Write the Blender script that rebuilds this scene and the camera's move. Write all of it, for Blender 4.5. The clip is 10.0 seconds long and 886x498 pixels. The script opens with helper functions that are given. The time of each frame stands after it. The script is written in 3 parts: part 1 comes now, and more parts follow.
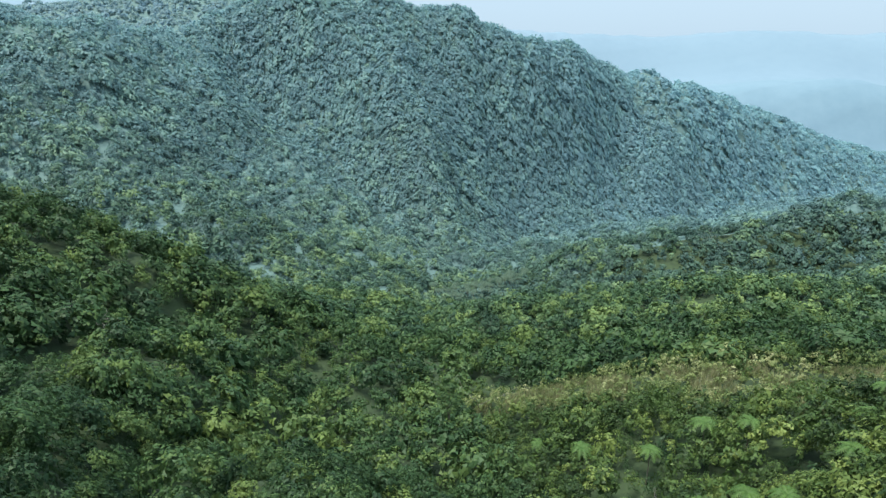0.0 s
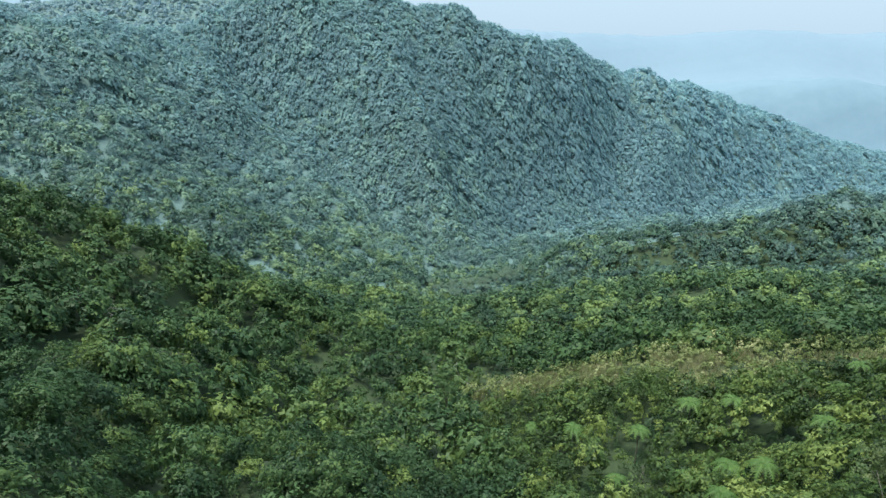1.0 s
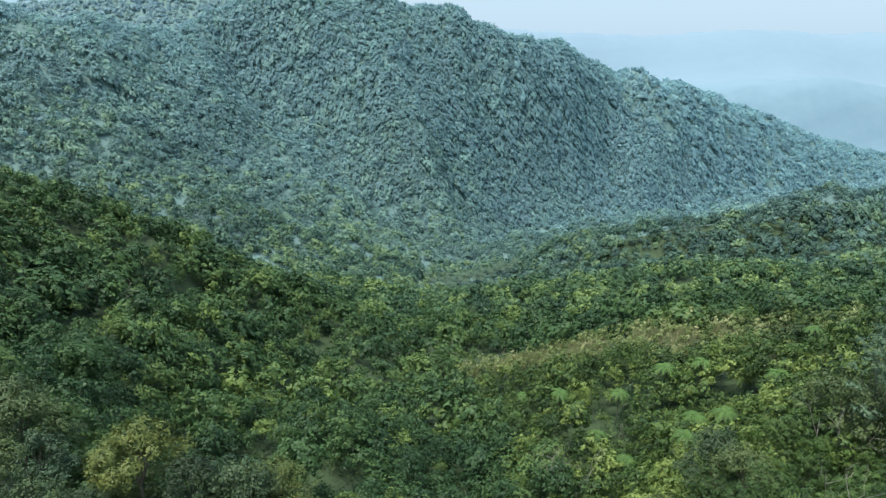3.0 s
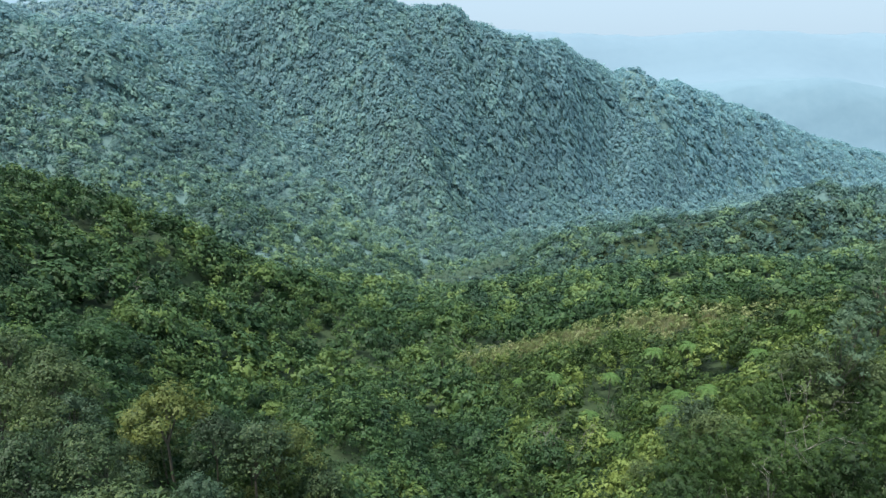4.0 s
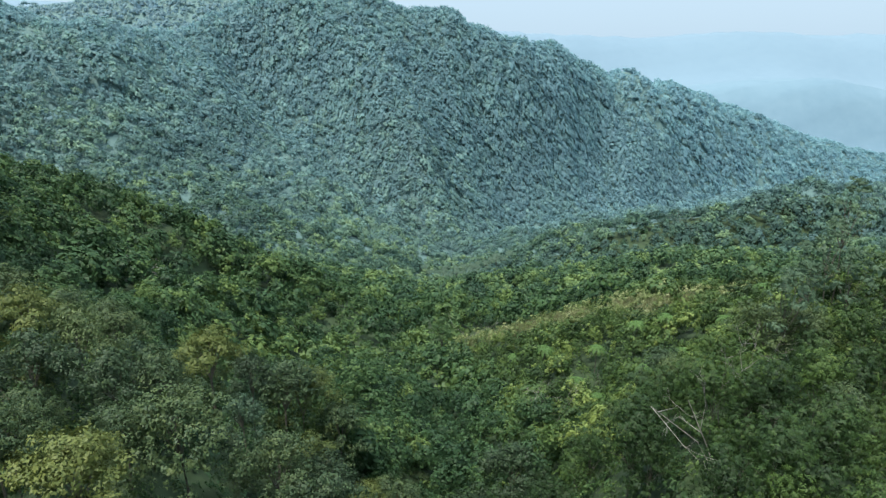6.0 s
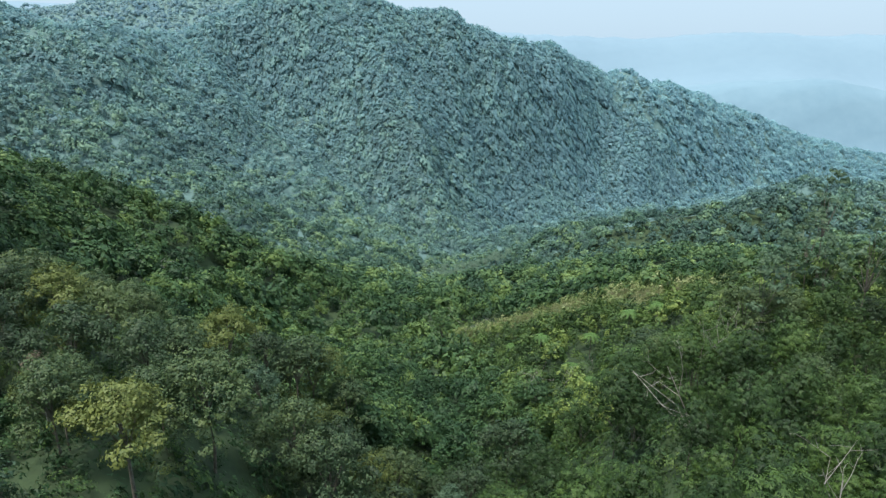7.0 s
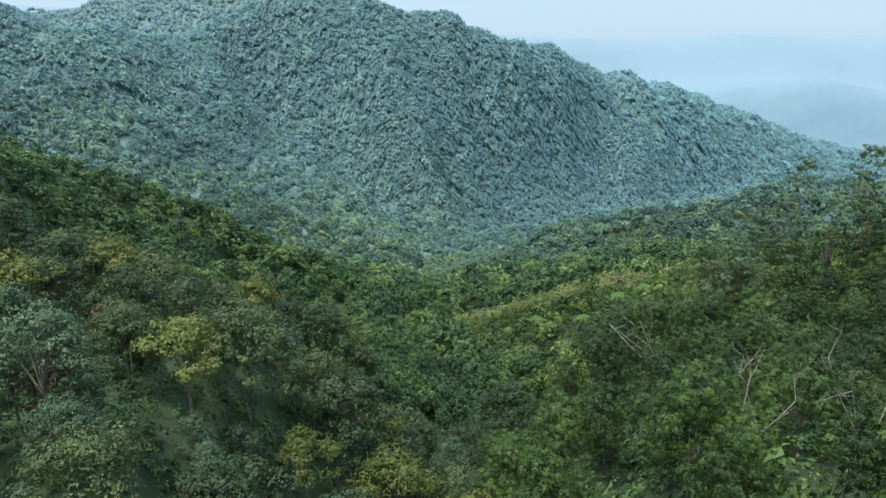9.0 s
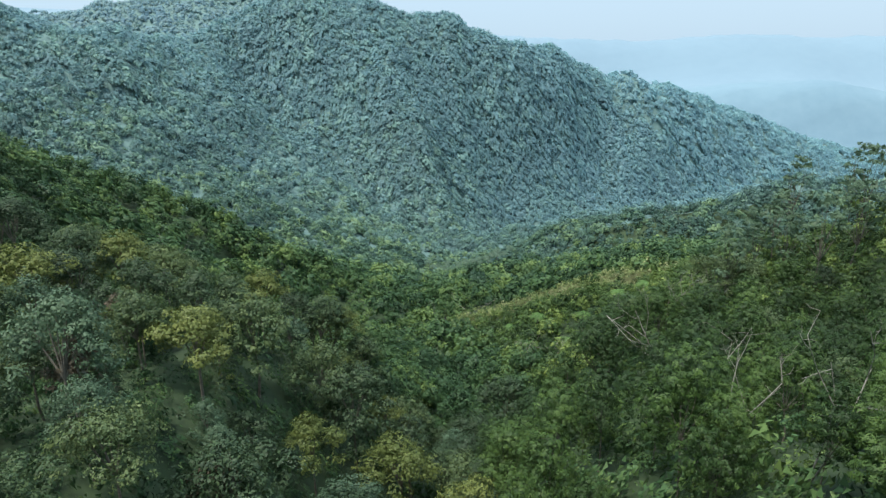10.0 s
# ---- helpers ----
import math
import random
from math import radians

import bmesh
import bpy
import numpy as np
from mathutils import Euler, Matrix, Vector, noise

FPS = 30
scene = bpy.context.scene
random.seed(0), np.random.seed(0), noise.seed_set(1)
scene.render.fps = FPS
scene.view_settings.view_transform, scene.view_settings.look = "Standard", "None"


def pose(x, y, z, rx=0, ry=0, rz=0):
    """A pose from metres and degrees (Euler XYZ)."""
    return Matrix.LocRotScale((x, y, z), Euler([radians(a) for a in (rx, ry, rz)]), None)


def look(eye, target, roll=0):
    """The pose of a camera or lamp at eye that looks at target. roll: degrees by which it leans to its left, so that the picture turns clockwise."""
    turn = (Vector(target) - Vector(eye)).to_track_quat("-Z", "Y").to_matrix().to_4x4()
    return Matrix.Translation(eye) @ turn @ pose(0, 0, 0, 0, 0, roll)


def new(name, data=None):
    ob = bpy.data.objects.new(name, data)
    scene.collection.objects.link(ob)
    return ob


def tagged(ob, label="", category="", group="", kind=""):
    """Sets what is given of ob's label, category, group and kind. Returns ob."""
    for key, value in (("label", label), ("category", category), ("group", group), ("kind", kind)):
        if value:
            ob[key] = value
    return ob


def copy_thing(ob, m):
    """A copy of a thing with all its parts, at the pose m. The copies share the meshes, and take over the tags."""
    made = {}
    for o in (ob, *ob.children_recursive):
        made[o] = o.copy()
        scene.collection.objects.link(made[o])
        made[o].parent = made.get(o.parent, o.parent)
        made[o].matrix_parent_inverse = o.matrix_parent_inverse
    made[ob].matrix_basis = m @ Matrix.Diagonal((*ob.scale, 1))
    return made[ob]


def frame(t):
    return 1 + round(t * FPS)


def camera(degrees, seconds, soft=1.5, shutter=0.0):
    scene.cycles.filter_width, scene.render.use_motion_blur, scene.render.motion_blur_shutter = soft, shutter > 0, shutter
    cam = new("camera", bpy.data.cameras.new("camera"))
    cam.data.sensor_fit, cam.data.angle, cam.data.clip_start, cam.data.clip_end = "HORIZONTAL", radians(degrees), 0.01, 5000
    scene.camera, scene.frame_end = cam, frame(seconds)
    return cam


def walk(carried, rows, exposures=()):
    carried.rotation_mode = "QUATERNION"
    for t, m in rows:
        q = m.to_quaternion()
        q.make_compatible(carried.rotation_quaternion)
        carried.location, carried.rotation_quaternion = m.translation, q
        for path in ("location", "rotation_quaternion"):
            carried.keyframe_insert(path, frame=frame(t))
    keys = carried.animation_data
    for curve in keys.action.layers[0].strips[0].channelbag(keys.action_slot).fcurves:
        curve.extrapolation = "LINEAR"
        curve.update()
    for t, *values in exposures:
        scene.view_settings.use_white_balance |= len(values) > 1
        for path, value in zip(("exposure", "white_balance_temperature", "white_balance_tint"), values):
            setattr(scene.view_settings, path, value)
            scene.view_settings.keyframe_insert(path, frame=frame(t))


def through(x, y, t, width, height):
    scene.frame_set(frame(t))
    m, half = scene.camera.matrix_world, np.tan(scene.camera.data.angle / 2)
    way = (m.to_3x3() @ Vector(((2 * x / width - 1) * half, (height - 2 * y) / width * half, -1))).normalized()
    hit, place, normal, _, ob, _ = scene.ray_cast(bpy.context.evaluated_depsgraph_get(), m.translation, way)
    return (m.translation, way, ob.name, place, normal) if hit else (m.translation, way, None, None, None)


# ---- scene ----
cam = camera(72.0, 10.0, soft=1.4)
PATH = [
    (0.0, (0.01, 0.00, 200.05, 71.57, 0.03, 0.97)),
    (0.5, (0.04, -2.74, 199.84, 71.53, 0.00, 0.85)),
    (1.0, (0.04, -5.69, 199.66, 71.50, -0.02, 0.73)),
    (1.5, (0.02, -8.83, 199.50, 71.49, -0.03, 0.61)),
    (2.0, (-0.01, -11.88, 199.35, 71.48, -0.04, 0.50)),
    (2.5, (-0.05, -14.97, 199.21, 71.48, -0.04, 0.40)),
    (4.0, (-0.24, -24.73, 198.72, 71.53, -0.00, 0.13)),
    (4.5, (-0.32, -28.05, 198.54, 71.56, 0.02, 0.05)),
    (5.0, (-0.40, -31.36, 198.36, 71.60, 0.05, -0.02)),
    (5.5, (-0.49, -34.89, 198.17, 71.65, 0.09, -0.07)),
    (7.0, (-0.73, -44.90, 197.65, 71.80, 0.20, -0.17)),
    (7.5, (-0.80, -48.52, 197.50, 71.85, 0.25, -0.18)),
    (8.0, (-0.87, -51.94, 197.36, 71.90, 0.29, -0.18)),
    (8.5, (-0.92, -54.77, 197.24, 71.96, 0.34, -0.16)),
    (9.0, (-0.96, -56.89, 197.13, 72.01, 0.39, -0.13)),
    (9.5, (-0.99, -58.32, 197.03, 72.06, 0.44, -0.08)),
    (10.0, (-1.00, -59.35, 196.92, 72.11, 0.49, -0.02)),
]
walk(cam, [(t, pose(*p)) for t, p in PATH])

# ---- light: an overcast sky with a broad, weak sun ----
world = bpy.data.worlds.new("overcast_sky")
scene.world = world
world.use_nodes = True
wn = world.node_tree
sky = wn.nodes.new("ShaderNodeTexSky")
sky.sky_type, sky.sun_disc = "NISHITA", False
sky.sun_elevation, sky.sun_rotation = radians(71), radians(228)
sky.air_density, sky.dust_density, sky.ozone_density = 1.0, 1.5, 1.0
# cloud cover: brightest overhead, paler towards the horizon
way = wn.nodes.new("ShaderNodeTexCoord")
split = wn.nodes.new("ShaderNodeSeparateXYZ")
wn.links.new(way.outputs["Generated"], split.inputs[0])
lift = wn.nodes.new("ShaderNodeMapRange")
lift.inputs["From Max"].default_value = 1.0
lift.inputs["To Min"].default_value, lift.inputs["To Max"].default_value = 1.0, 1.7
wn.links.new(split.outputs[2], lift.inputs["Value"])
cloud = wn.nodes.new("ShaderNodeMix")
cloud.data_type, cloud.blend_type = "RGBA", "MULTIPLY"
cloud.inputs[0].default_value = 1.0
cloud.inputs[6].default_value = (2.2, 2.95, 3.6, 1)
wn.links.new(lift.outputs[0], cloud.inputs[7])
cover = wn.nodes.new("ShaderNodeMix")
cover.data_type = "RGBA"
cover.inputs[0].default_value = 0.95
wn.links.new(sky.outputs[0], cover.inputs[6])
wn.links.new(cloud.outputs[2], cover.inputs[7])
wn.links.new(cover.outputs[2], wn.nodes["Background"].inputs[0])
wn.nodes["Background"].inputs[1].default_value = 0.12
sun = new("sun", bpy.data.lights.new("sun", "SUN"))
sun.data.energy, sun.data.angle, sun.data.color = 3.3, radians(12), (1.0, 0.95, 0.86)
sun.matrix_world = look((-55, -50, 420), (0, 0, 200))
scene.view_settings.exposure = 1.07


# ---- materials ----
def material(name):
    m = bpy.data.materials.new(name)
    m.use_nodes = True
    t = m.node_tree
    return m, t, t.nodes["Principled BSDF"]


def foliage(name, dark, mid, light, grain=0.35, rough=0.6, through=0.25, vary=1.0, own=0.0):
    """Leaves in three tones, by tree, by tuft and by leaf, with some light passing through. own: how far whole things differ."""
    m, t, p = material(name)
    n, l = t.nodes, t.links
    tree = n.new("ShaderNodeAttribute")
    tree.attribute_name = "tone"
    each = n.new("ShaderNodeObjectInfo")
    leaf = n.new("ShaderNodeNewGeometry")
    where = n.new("ShaderNodeTexCoord")
    fleck = n.new("ShaderNodeTexNoise")
    fleck.inputs["Scale"].default_value, fleck.inputs["Detail"].default_value = 1 / grain, 3
    l.new(where.outputs["Object"], fleck.inputs["Vector"])
    total = tree.outputs["Fac"]
    for source, weight in ((each.outputs["Random"], own), (leaf.outputs["Random Per Island"], 0.22 * vary), (fleck.outputs[0], 0.4 * vary)):
        add = n.new("ShaderNodeMath")
        add.operation = "MULTIPLY_ADD"
        l.new(source, add.inputs[0])
        add.inputs[1].default_value = weight
        l.new(total, add.inputs[2])
        total = add.outputs[0]
    level = n.new("ShaderNodeMath")
    level.operation = "SUBTRACT"
    l.new(total, level.inputs[0])
    level.inputs[1].default_value = 0.31 * vary + 0.5 * own
    ramp = n.new("ShaderNodeValToRGB")
    ramp.color_ramp.elements[0].color = (*dark, 1)
    ramp.color_ramp.elements[1].color = (*light, 1)
    ramp.color_ramp.elements.new(0.5).color = (*mid, 1)
    l.new(level.outputs[0], ramp.inputs[0])
    l.new(ramp.outputs[0], p.inputs["Base Color"])
    p.inputs["Roughness"].default_value = rough
    p.inputs["Specular IOR Level"].default_value = 0.3
    glow = n.new("ShaderNodeBsdfTranslucent")
    l.new(ramp.outputs[0], glow.inputs[0])
    mix = n.new("ShaderNodeMixShader")
    mix.inputs[0].default_value = through
    l.new(p.outputs[0], mix.inputs[1])
    l.new(glow.outputs[0], mix.inputs[2])
    l.new(mix.outputs[0], n["Material Output"].inputs[0])
    return m


def solid(name, a, b, size, rough=0.85, bump=0.4):
    """An uneven surface of two colours, with grain at two scales."""
    m, t, p = material(name)
    n, l = t.nodes, t.links
    where = n.new("ShaderNodeTexCoord")
    big, fine = n.new("ShaderNodeTexNoise"), n.new("ShaderNodeTexNoise")
    big.inputs["Scale"].default_value, fine.inputs["Scale"].default_value = 1 / size, 9 / size
    big.inputs["Detail"].default_value = fine.inputs["Detail"].default_value = 5
    for x in (big, fine):
        l.new(where.outputs["Object"], x.inputs["Vector"])
    both = n.new("ShaderNodeMath")
    both.operation = "MULTIPLY_ADD"
    l.new(fine.outputs[0], both.inputs[0])
    both.inputs[1].default_value = 0.7
    l.new(big.outputs[0], both.inputs[2])
    ramp = n.new("ShaderNodeValToRGB")
    ramp.color_ramp.elements[0].color, ramp.color_ramp.elements[1].color = (*a, 1), (*b, 1)
    ramp.color_ramp.elements[0].position, ramp.color_ramp.elements[1].position = 0.6, 1.0
    l.new(both.outputs[0], ramp.inputs[0])
    l.new(ramp.outputs[0], p.inputs["Base Color"])
    p.inputs["Roughness"].default_value = rough
    rise = n.new("ShaderNodeBump")
    rise.inputs["Strength"].default_value = bump
    l.new(fine.outputs[0], rise.inputs["Height"])
    l.new(rise.outputs[0], p.inputs["Normal"])
    return m


LEAF = foliage("broad_leaves", (0.02, 0.038, 0.02), (0.043, 0.077, 0.034), (0.105, 0.145, 0.05), own=0.7)
GREY_LEAF = foliage("grey_green_leaves", (0.034, 0.066, 0.042), (0.06, 0.108, 0.062), (0.1, 0.155, 0.085), own=0.5)
OLIVE_LEAF = foliage("olive_leaves", (0.04, 0.062, 0.018), (0.082, 0.112, 0.03), (0.145, 0.17, 0.044), own=0.6)
FINE_LEAF = foliage("fine_leaves", (0.009, 0.023, 0.008), (0.027, 0.06, 0.015), (0.08, 0.138, 0.03), grain=0.25, own=0.6)
THICKET_LEAF = foliage("thicket_leaves", (0.022, 0.048, 0.016), (0.064, 0.116, 0.03), (0.175, 0.235, 0.062))
SLOPE_LEAF = foliage("slope_leaves", (0.018, 0.048, 0.02), (0.046, 0.098, 0.034), (0.125, 0.188, 0.05), grain=0.6)
# haze painted in: the farther the wood, the more pale blue its leaves get
HAZED_WOOD_LEAF = []
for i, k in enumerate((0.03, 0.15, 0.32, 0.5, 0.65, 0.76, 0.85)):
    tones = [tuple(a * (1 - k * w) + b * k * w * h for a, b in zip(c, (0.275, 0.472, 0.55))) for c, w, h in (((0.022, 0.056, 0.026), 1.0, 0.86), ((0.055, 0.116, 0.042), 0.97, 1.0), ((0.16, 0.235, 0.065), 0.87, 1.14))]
    # farther woods also pass more light, as haze would lift their shaded sides
    HAZED_WOOD_LEAF.append(foliage("hazed_wood_leaves", *tones, grain=0.8 + 0.3 * i, through=0.25 + 0.35 * k, vary=1.0 - 0.4 * k))
# the back hill's three tones carry a thick veil of haze in their colour
HAZED_BACK_LEAF = foliage("hazed_back_hill_leaves", (0.18, 0.3, 0.36), (0.22, 0.34, 0.37), (0.27, 0.39, 0.36), grain=2.0, through=0.5, vary=0.6)
FROND = foliage("fern_fronds", (0.06, 0.125, 0.03), (0.1, 0.185, 0.042), (0.15, 0.25, 0.06), own=0.6)
PALM_FROND = foliage("palm_fronds", (0.05, 0.09, 0.06), (0.085, 0.14, 0.09), (0.12, 0.18, 0.12), own=0.6)
SCRUB_LEAF = foliage("scrub_leaves", (0.07, 0.115, 0.034), (0.16, 0.21, 0.07), (0.32, 0.34, 0.17))
DRY_LEAF = foliage("dry_leaves", (0.04, 0.035, 0.022), (0.075, 0.062, 0.04), (0.11, 0.092, 0.06), own=0.4)
GRASS = foliage("dry_grass", (0.14, 0.17, 0.075), (0.24, 0.25, 0.13), (0.36, 0.34, 0.2))
BARK = solid("bark", (0.05, 0.045, 0.035), (0.15, 0.135, 0.11), 0.8)
PALE_BARK = solid("bleached_wood", (0.11, 0.102, 0.09), (0.27, 0.255, 0.23), 0.7)
SOIL = solid("forest_floor", (0.012, 0.027, 0.009), (0.026, 0.05, 0.016), 6.0)
# ground colours with haze painted in: bluish on the mountains, palest on farthest ridges
HAZED_SOIL = solid("hazed_mountain_undergrowth", (0.062, 0.12, 0.118), (0.09, 0.158, 0.15), 8.0)
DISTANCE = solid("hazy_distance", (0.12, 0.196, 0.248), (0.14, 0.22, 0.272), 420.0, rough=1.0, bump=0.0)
FAR_DISTANCE = solid("palest_haze_distance", (0.14, 0.212, 0.268), (0.15, 0.224, 0.28), 500.0, rough=1.0, bump=0.0)
# ---- the lie of the land: crest lines and valley lines, as x, y, height of the canopy ----
LINES = {
    "left_ridge": [(-150, -260, 255), (-125, -60, 228), (-125, 40, 195), (-150, 120, 175), (-205, 190, 165), (-330, 215, 150), (-520, 200, 190)],
    "left_nose": [(-205, 190, 165), (-150, 214, 146), (-128, 221, 136), (-104, 261, 106), (-70, 315, 62)],
    "right_spur": [(95, -260, 250), (86, -60, 214), (86, 10, 186), (92, 45, 172), (92, 68, 164), (84, 82, 154), (92, 98, 141), (120, 108, 133), (160, 120, 129), (260, 150, 134), (480, 180, 180)],
    "right_nose": [(92, 98, 141), (82, 114, 132), (54, 130, 125), (30, 148, 111), (12, 165, 98)],
    "creek": [(4, -260, 165), (2, -70, 155), (-2, 10, 140), (2, 60, 121), (6, 110, 107), (-6, 180, 92), (-22, 250, 74), (-20, 330, 50), (0, 420, 26), (12, 500, 8), (4, 580, 2), (110, 700, -26), (330, 860, -50), (620, 1000, -85), (1000, 1150, -130), (1900, 1500, -250)],
    "side_creek": [(300, 300, 82), (190, 262, 86), (120, 228, 93), (70, 245, 84), (30, 262, 73)],
    "dark_ridge": [(700, 480, 105), (420, 452, 94), (330, 444, 93), (282, 438, 92), (246, 432, 90), (183, 424, 79), (130, 456, 60), (84, 460, 44), (44, 486, 14)],
    "left_toe": [(-420, 330, 108), (-250, 385, 84), (-150, 400, 52), (-60, 415, 32)],
    "left_mountain": [(-1000, 520, 520), (-640, 540, 345), (-470, 600, 262), (-394, 640, 222), (-359, 680, 206), (-316, 735, 220)],
    "left_face": [(-394, 640, 244), (-352, 528, 178), (-285, 485, 122), (-210, 450, 84)],
    "left_spur": [(-359, 680, 232), (-290, 640, 165), (-213, 588, 100), (-152, 570, 66), (-108, 545, 40), (-66, 545, 20)],
    "fold": [(-316, 735, 214), (-235, 705, 142), (-150, 662, 84), (-80, 622, 40), (-22, 590, 10)],
    "main_ridge": [(-316, 735, 222), (-285, 752, 246), (-260, 770, 266), (-203, 800, 282), (-120, 825, 276), (-37, 840, 246), (51, 860, 234), (140, 905, 214), (300, 1050, 158), (480, 1220, 116), (720, 1480, 24), (1020, 1800, -92), (1400, 2250, -262)],
    "main_face": [(-120, 825, 272), (-60, 730, 178), (-30, 655, 100), (0, 610, 40)],
    "right_face": [(300, 1050, 164), (300, 960, 92), (280, 880, 10), (262, 820, -36)],
    "back_hill": [(-1500, 1250, 330), (-1050, 1300, 250), (-785, 1350, 287), (-672, 1360, 306), (-500, 1380, 345), (-250, 1420, 340), (0, 1500, 260), (300, 1750, 60)],
    "left_bench": [(-46, -140, 200), (-40, -40, 178), (-37, 2, 173), (-33, 20, 168), (-24, 35, 157), (-14, 48, 138)],
    "left_slope": [(-60, 26, 174), (-64, 50, 158), (-80, 106, 136), (-90, 150, 127), (-74, 198, 99)],
    "right_bench": [(30, -140, 205), (26, -40, 184), (23, -20, 176), (18, -12, 170), (12, -2, 163), (6, 8, 150)],
    "right_knoll": [(72, 73, 158), (56, 47, 158), (44, 34, 158), (30, 16, 164)],
    "knoll_side": [(58, 68, 150), (60, 77, 146), (62, 88, 141)],
    "spur_face": [(48, 76, 134), (37, 91, 123), (22, 74, 126)],
    "left_foot": [(-24, 62, 130), (-62, 110, 118), (-39, 138, 99), (-42, 205, 88)],
    "back_valley": [(30, 540, -2), (120, 530, 18), (220, 510, 30), (330, 530, 34), (520, 560, 40), (800, 620, 50)],
    "dark_foot": [(420, 395, 66), (268, 400, 62), (152, 384, 54), (70, 410, 36)],
    "far_ridge": [(-3000, 3600, 500), (-800, 3900, 360), (600, 4200, 290), (1300, 4100, 260), (1900, 4150, 300), (2500, 4150, 270), (3200, 3900, 300), (4600, 3600, 330)],
    "far_spur": [(900, 3300, -40), (1500, 3150, 40), (1900, 3050, 60), (2300, 3000, -20), (3000, 3000, -60)],
    "far_valley": [(500, 2600, -260), (1300, 2700, -330), (2200, 2500, -330), (3300, 2400, -300), (4600, 2300, -300)],
    "east": [(1500, -800, 380), (1400, 0, 340), (1500, 500, 260), (2300, 900, 120), (4600, 1000, 200)],
    "west": [(-1500, -800, 420), (-1600, 300, 480), (-1700, 1200, 600)],
    "behind": [(-600, -500, 330), (0, -480, 260), (600, -500, 330)],
}


def along(line, x, y):
    """For each place: the squared distance from the line and the line's height there."""
    best, high = np.full(x.shape, 1e18), np.zeros(x.shape)
    for (ax, ay, az), (bx, by, bz) in zip(line, line[1:]):
        ux, uy = bx - ax, by - ay
        s = np.clip(((x - ax) * ux + (y - ay) * uy) / (ux * ux + uy * uy), 0, 1)
        d = (x - ax - s * ux) ** 2 + (y - ay - s * uy) ** 2
        high = np.where(d < best, az + s * (bz - az), high)
        best = np.minimum(d, best)
    return best, high


def waves(x, y, size, seed):
    """Smooth uneven swells between -1 and 1, from turned sines."""
    r = np.random.RandomState(seed)
    total = np.zeros(np.shape(x))
    for _ in range(7):
        a, p, k = r.uniform(0, 6.283, 2).tolist() + [r.uniform(0.6, 1.7)]
        total += np.sin((x * np.cos(a) + y * np.sin(a)) * 6.283 * k / size + p)
    return total / 4.0


def canopy(x, y):
    """Height of the canopy over the plan."""
    x, y = np.asarray(x, float), np.asarray(y, float)
    far = np.clip((np.hypot(x, y) - 150) / 500, 0, 1)
    up, weight = np.zeros(x.shape), np.zeros(x.shape)
    for line in LINES.values():
        d, z = along(line, x, y)
        w = 1.0 / (d + 60.0 + 500.0 * far) ** 1.35
        up, weight = up + w * z, weight + w
    rough = waves(x, y, 70, 3) * (1.2 + 3.0 * far) + waves(x, y, 190, 4) * (0.8 + 6 * far)
    # gullies and ribs that run down the mountain's face
    face = np.clip((y - 600) / 90, 0, 1) * np.clip((1500 - y) / 400, 0, 1)
    rib = np.abs(np.sin((x + 0.38 * y + 22 * waves(x, y, 160, 9)) * np.pi / 105))
    rib2 = np.abs(np.sin((x + 0.1 * y + 14 * waves(x, y, 110, 10)) * np.pi / 52))
    rough = rough + face * (10 * (0.6 - rib) + 4 * (0.6 - rib2))
    return up / weight + rough

BROW = [(12, 160, 0), (34, 146, 0), (56, 130, 0), (84, 114, 0), (112, 104, 0)]


def scrubby(x, y):
    """1 on the open brow of the spur, 0 in the woods."""
    x, y = np.asarray(x, float), np.asarray(y, float)
    d = np.sqrt(along(BROW, x, y)[0]) + 2.5 * waves(x, y, 26, 15)
    return np.clip(1.6 - d / (5 + 5 * np.clip((x - 10) / 60, 0, 1)), 0, 1)


def ground(x, y):
    """Height of the soil under the canopy."""
    x, y = np.asarray(x, float), np.asarray(y, float)
    rise = np.hypot(canopy(x + 4, y) - canopy(x - 4, y), canopy(x, y + 4) - canopy(x, y - 4)) / 8
    return canopy(x, y) - 8.5 + 6.5 * scrubby(x, y) + (1.6 - 2.8 * np.minimum(rise, 3)) * np.clip((y - 250) / 150, 0, 1)


def mesh_object(name, verts, faces, mats, parent=None, tone=None, slots=None):
    me = bpy.data.meshes.new(name)
    faces = np.asarray(faces, np.int32)
    k = faces.shape[1]
    me.vertices.add(len(verts))
    me.vertices.foreach_set("co", np.asarray(verts, np.float32).ravel())
    me.loops.add(faces.size)
    me.loops.foreach_set("vertex_index", faces.ravel())
    me.polygons.add(len(faces))
    me.polygons.foreach_set("loop_start", np.arange(len(faces), dtype=np.int32) * k)
    me.polygons.foreach_set("loop_total", np.full(len(faces), k, np.int32))
    for m in mats:
        me.materials.append(m)
    if slots is not None:
        me.polygons.foreach_set("material_index", np.asarray(slots, np.int32))
    if tone is not None:
        me.attributes.new("tone", "FLOAT", "POINT").data.foreach_set("value", np.asarray(tone, np.float32))
    me.update(calc_edges=True)
    ob = new(name, me)
    ob.parent = parent
    return ob


# ---- ground: one sheet, fine near the valley and coarse far off ----
def stretch(near, far, step, grow):
    out, d = [0.0], step
    while out[-1] < far:
        d = step if out[-1] < near else d * grow
        out.append(out[-1] + d)
    return out


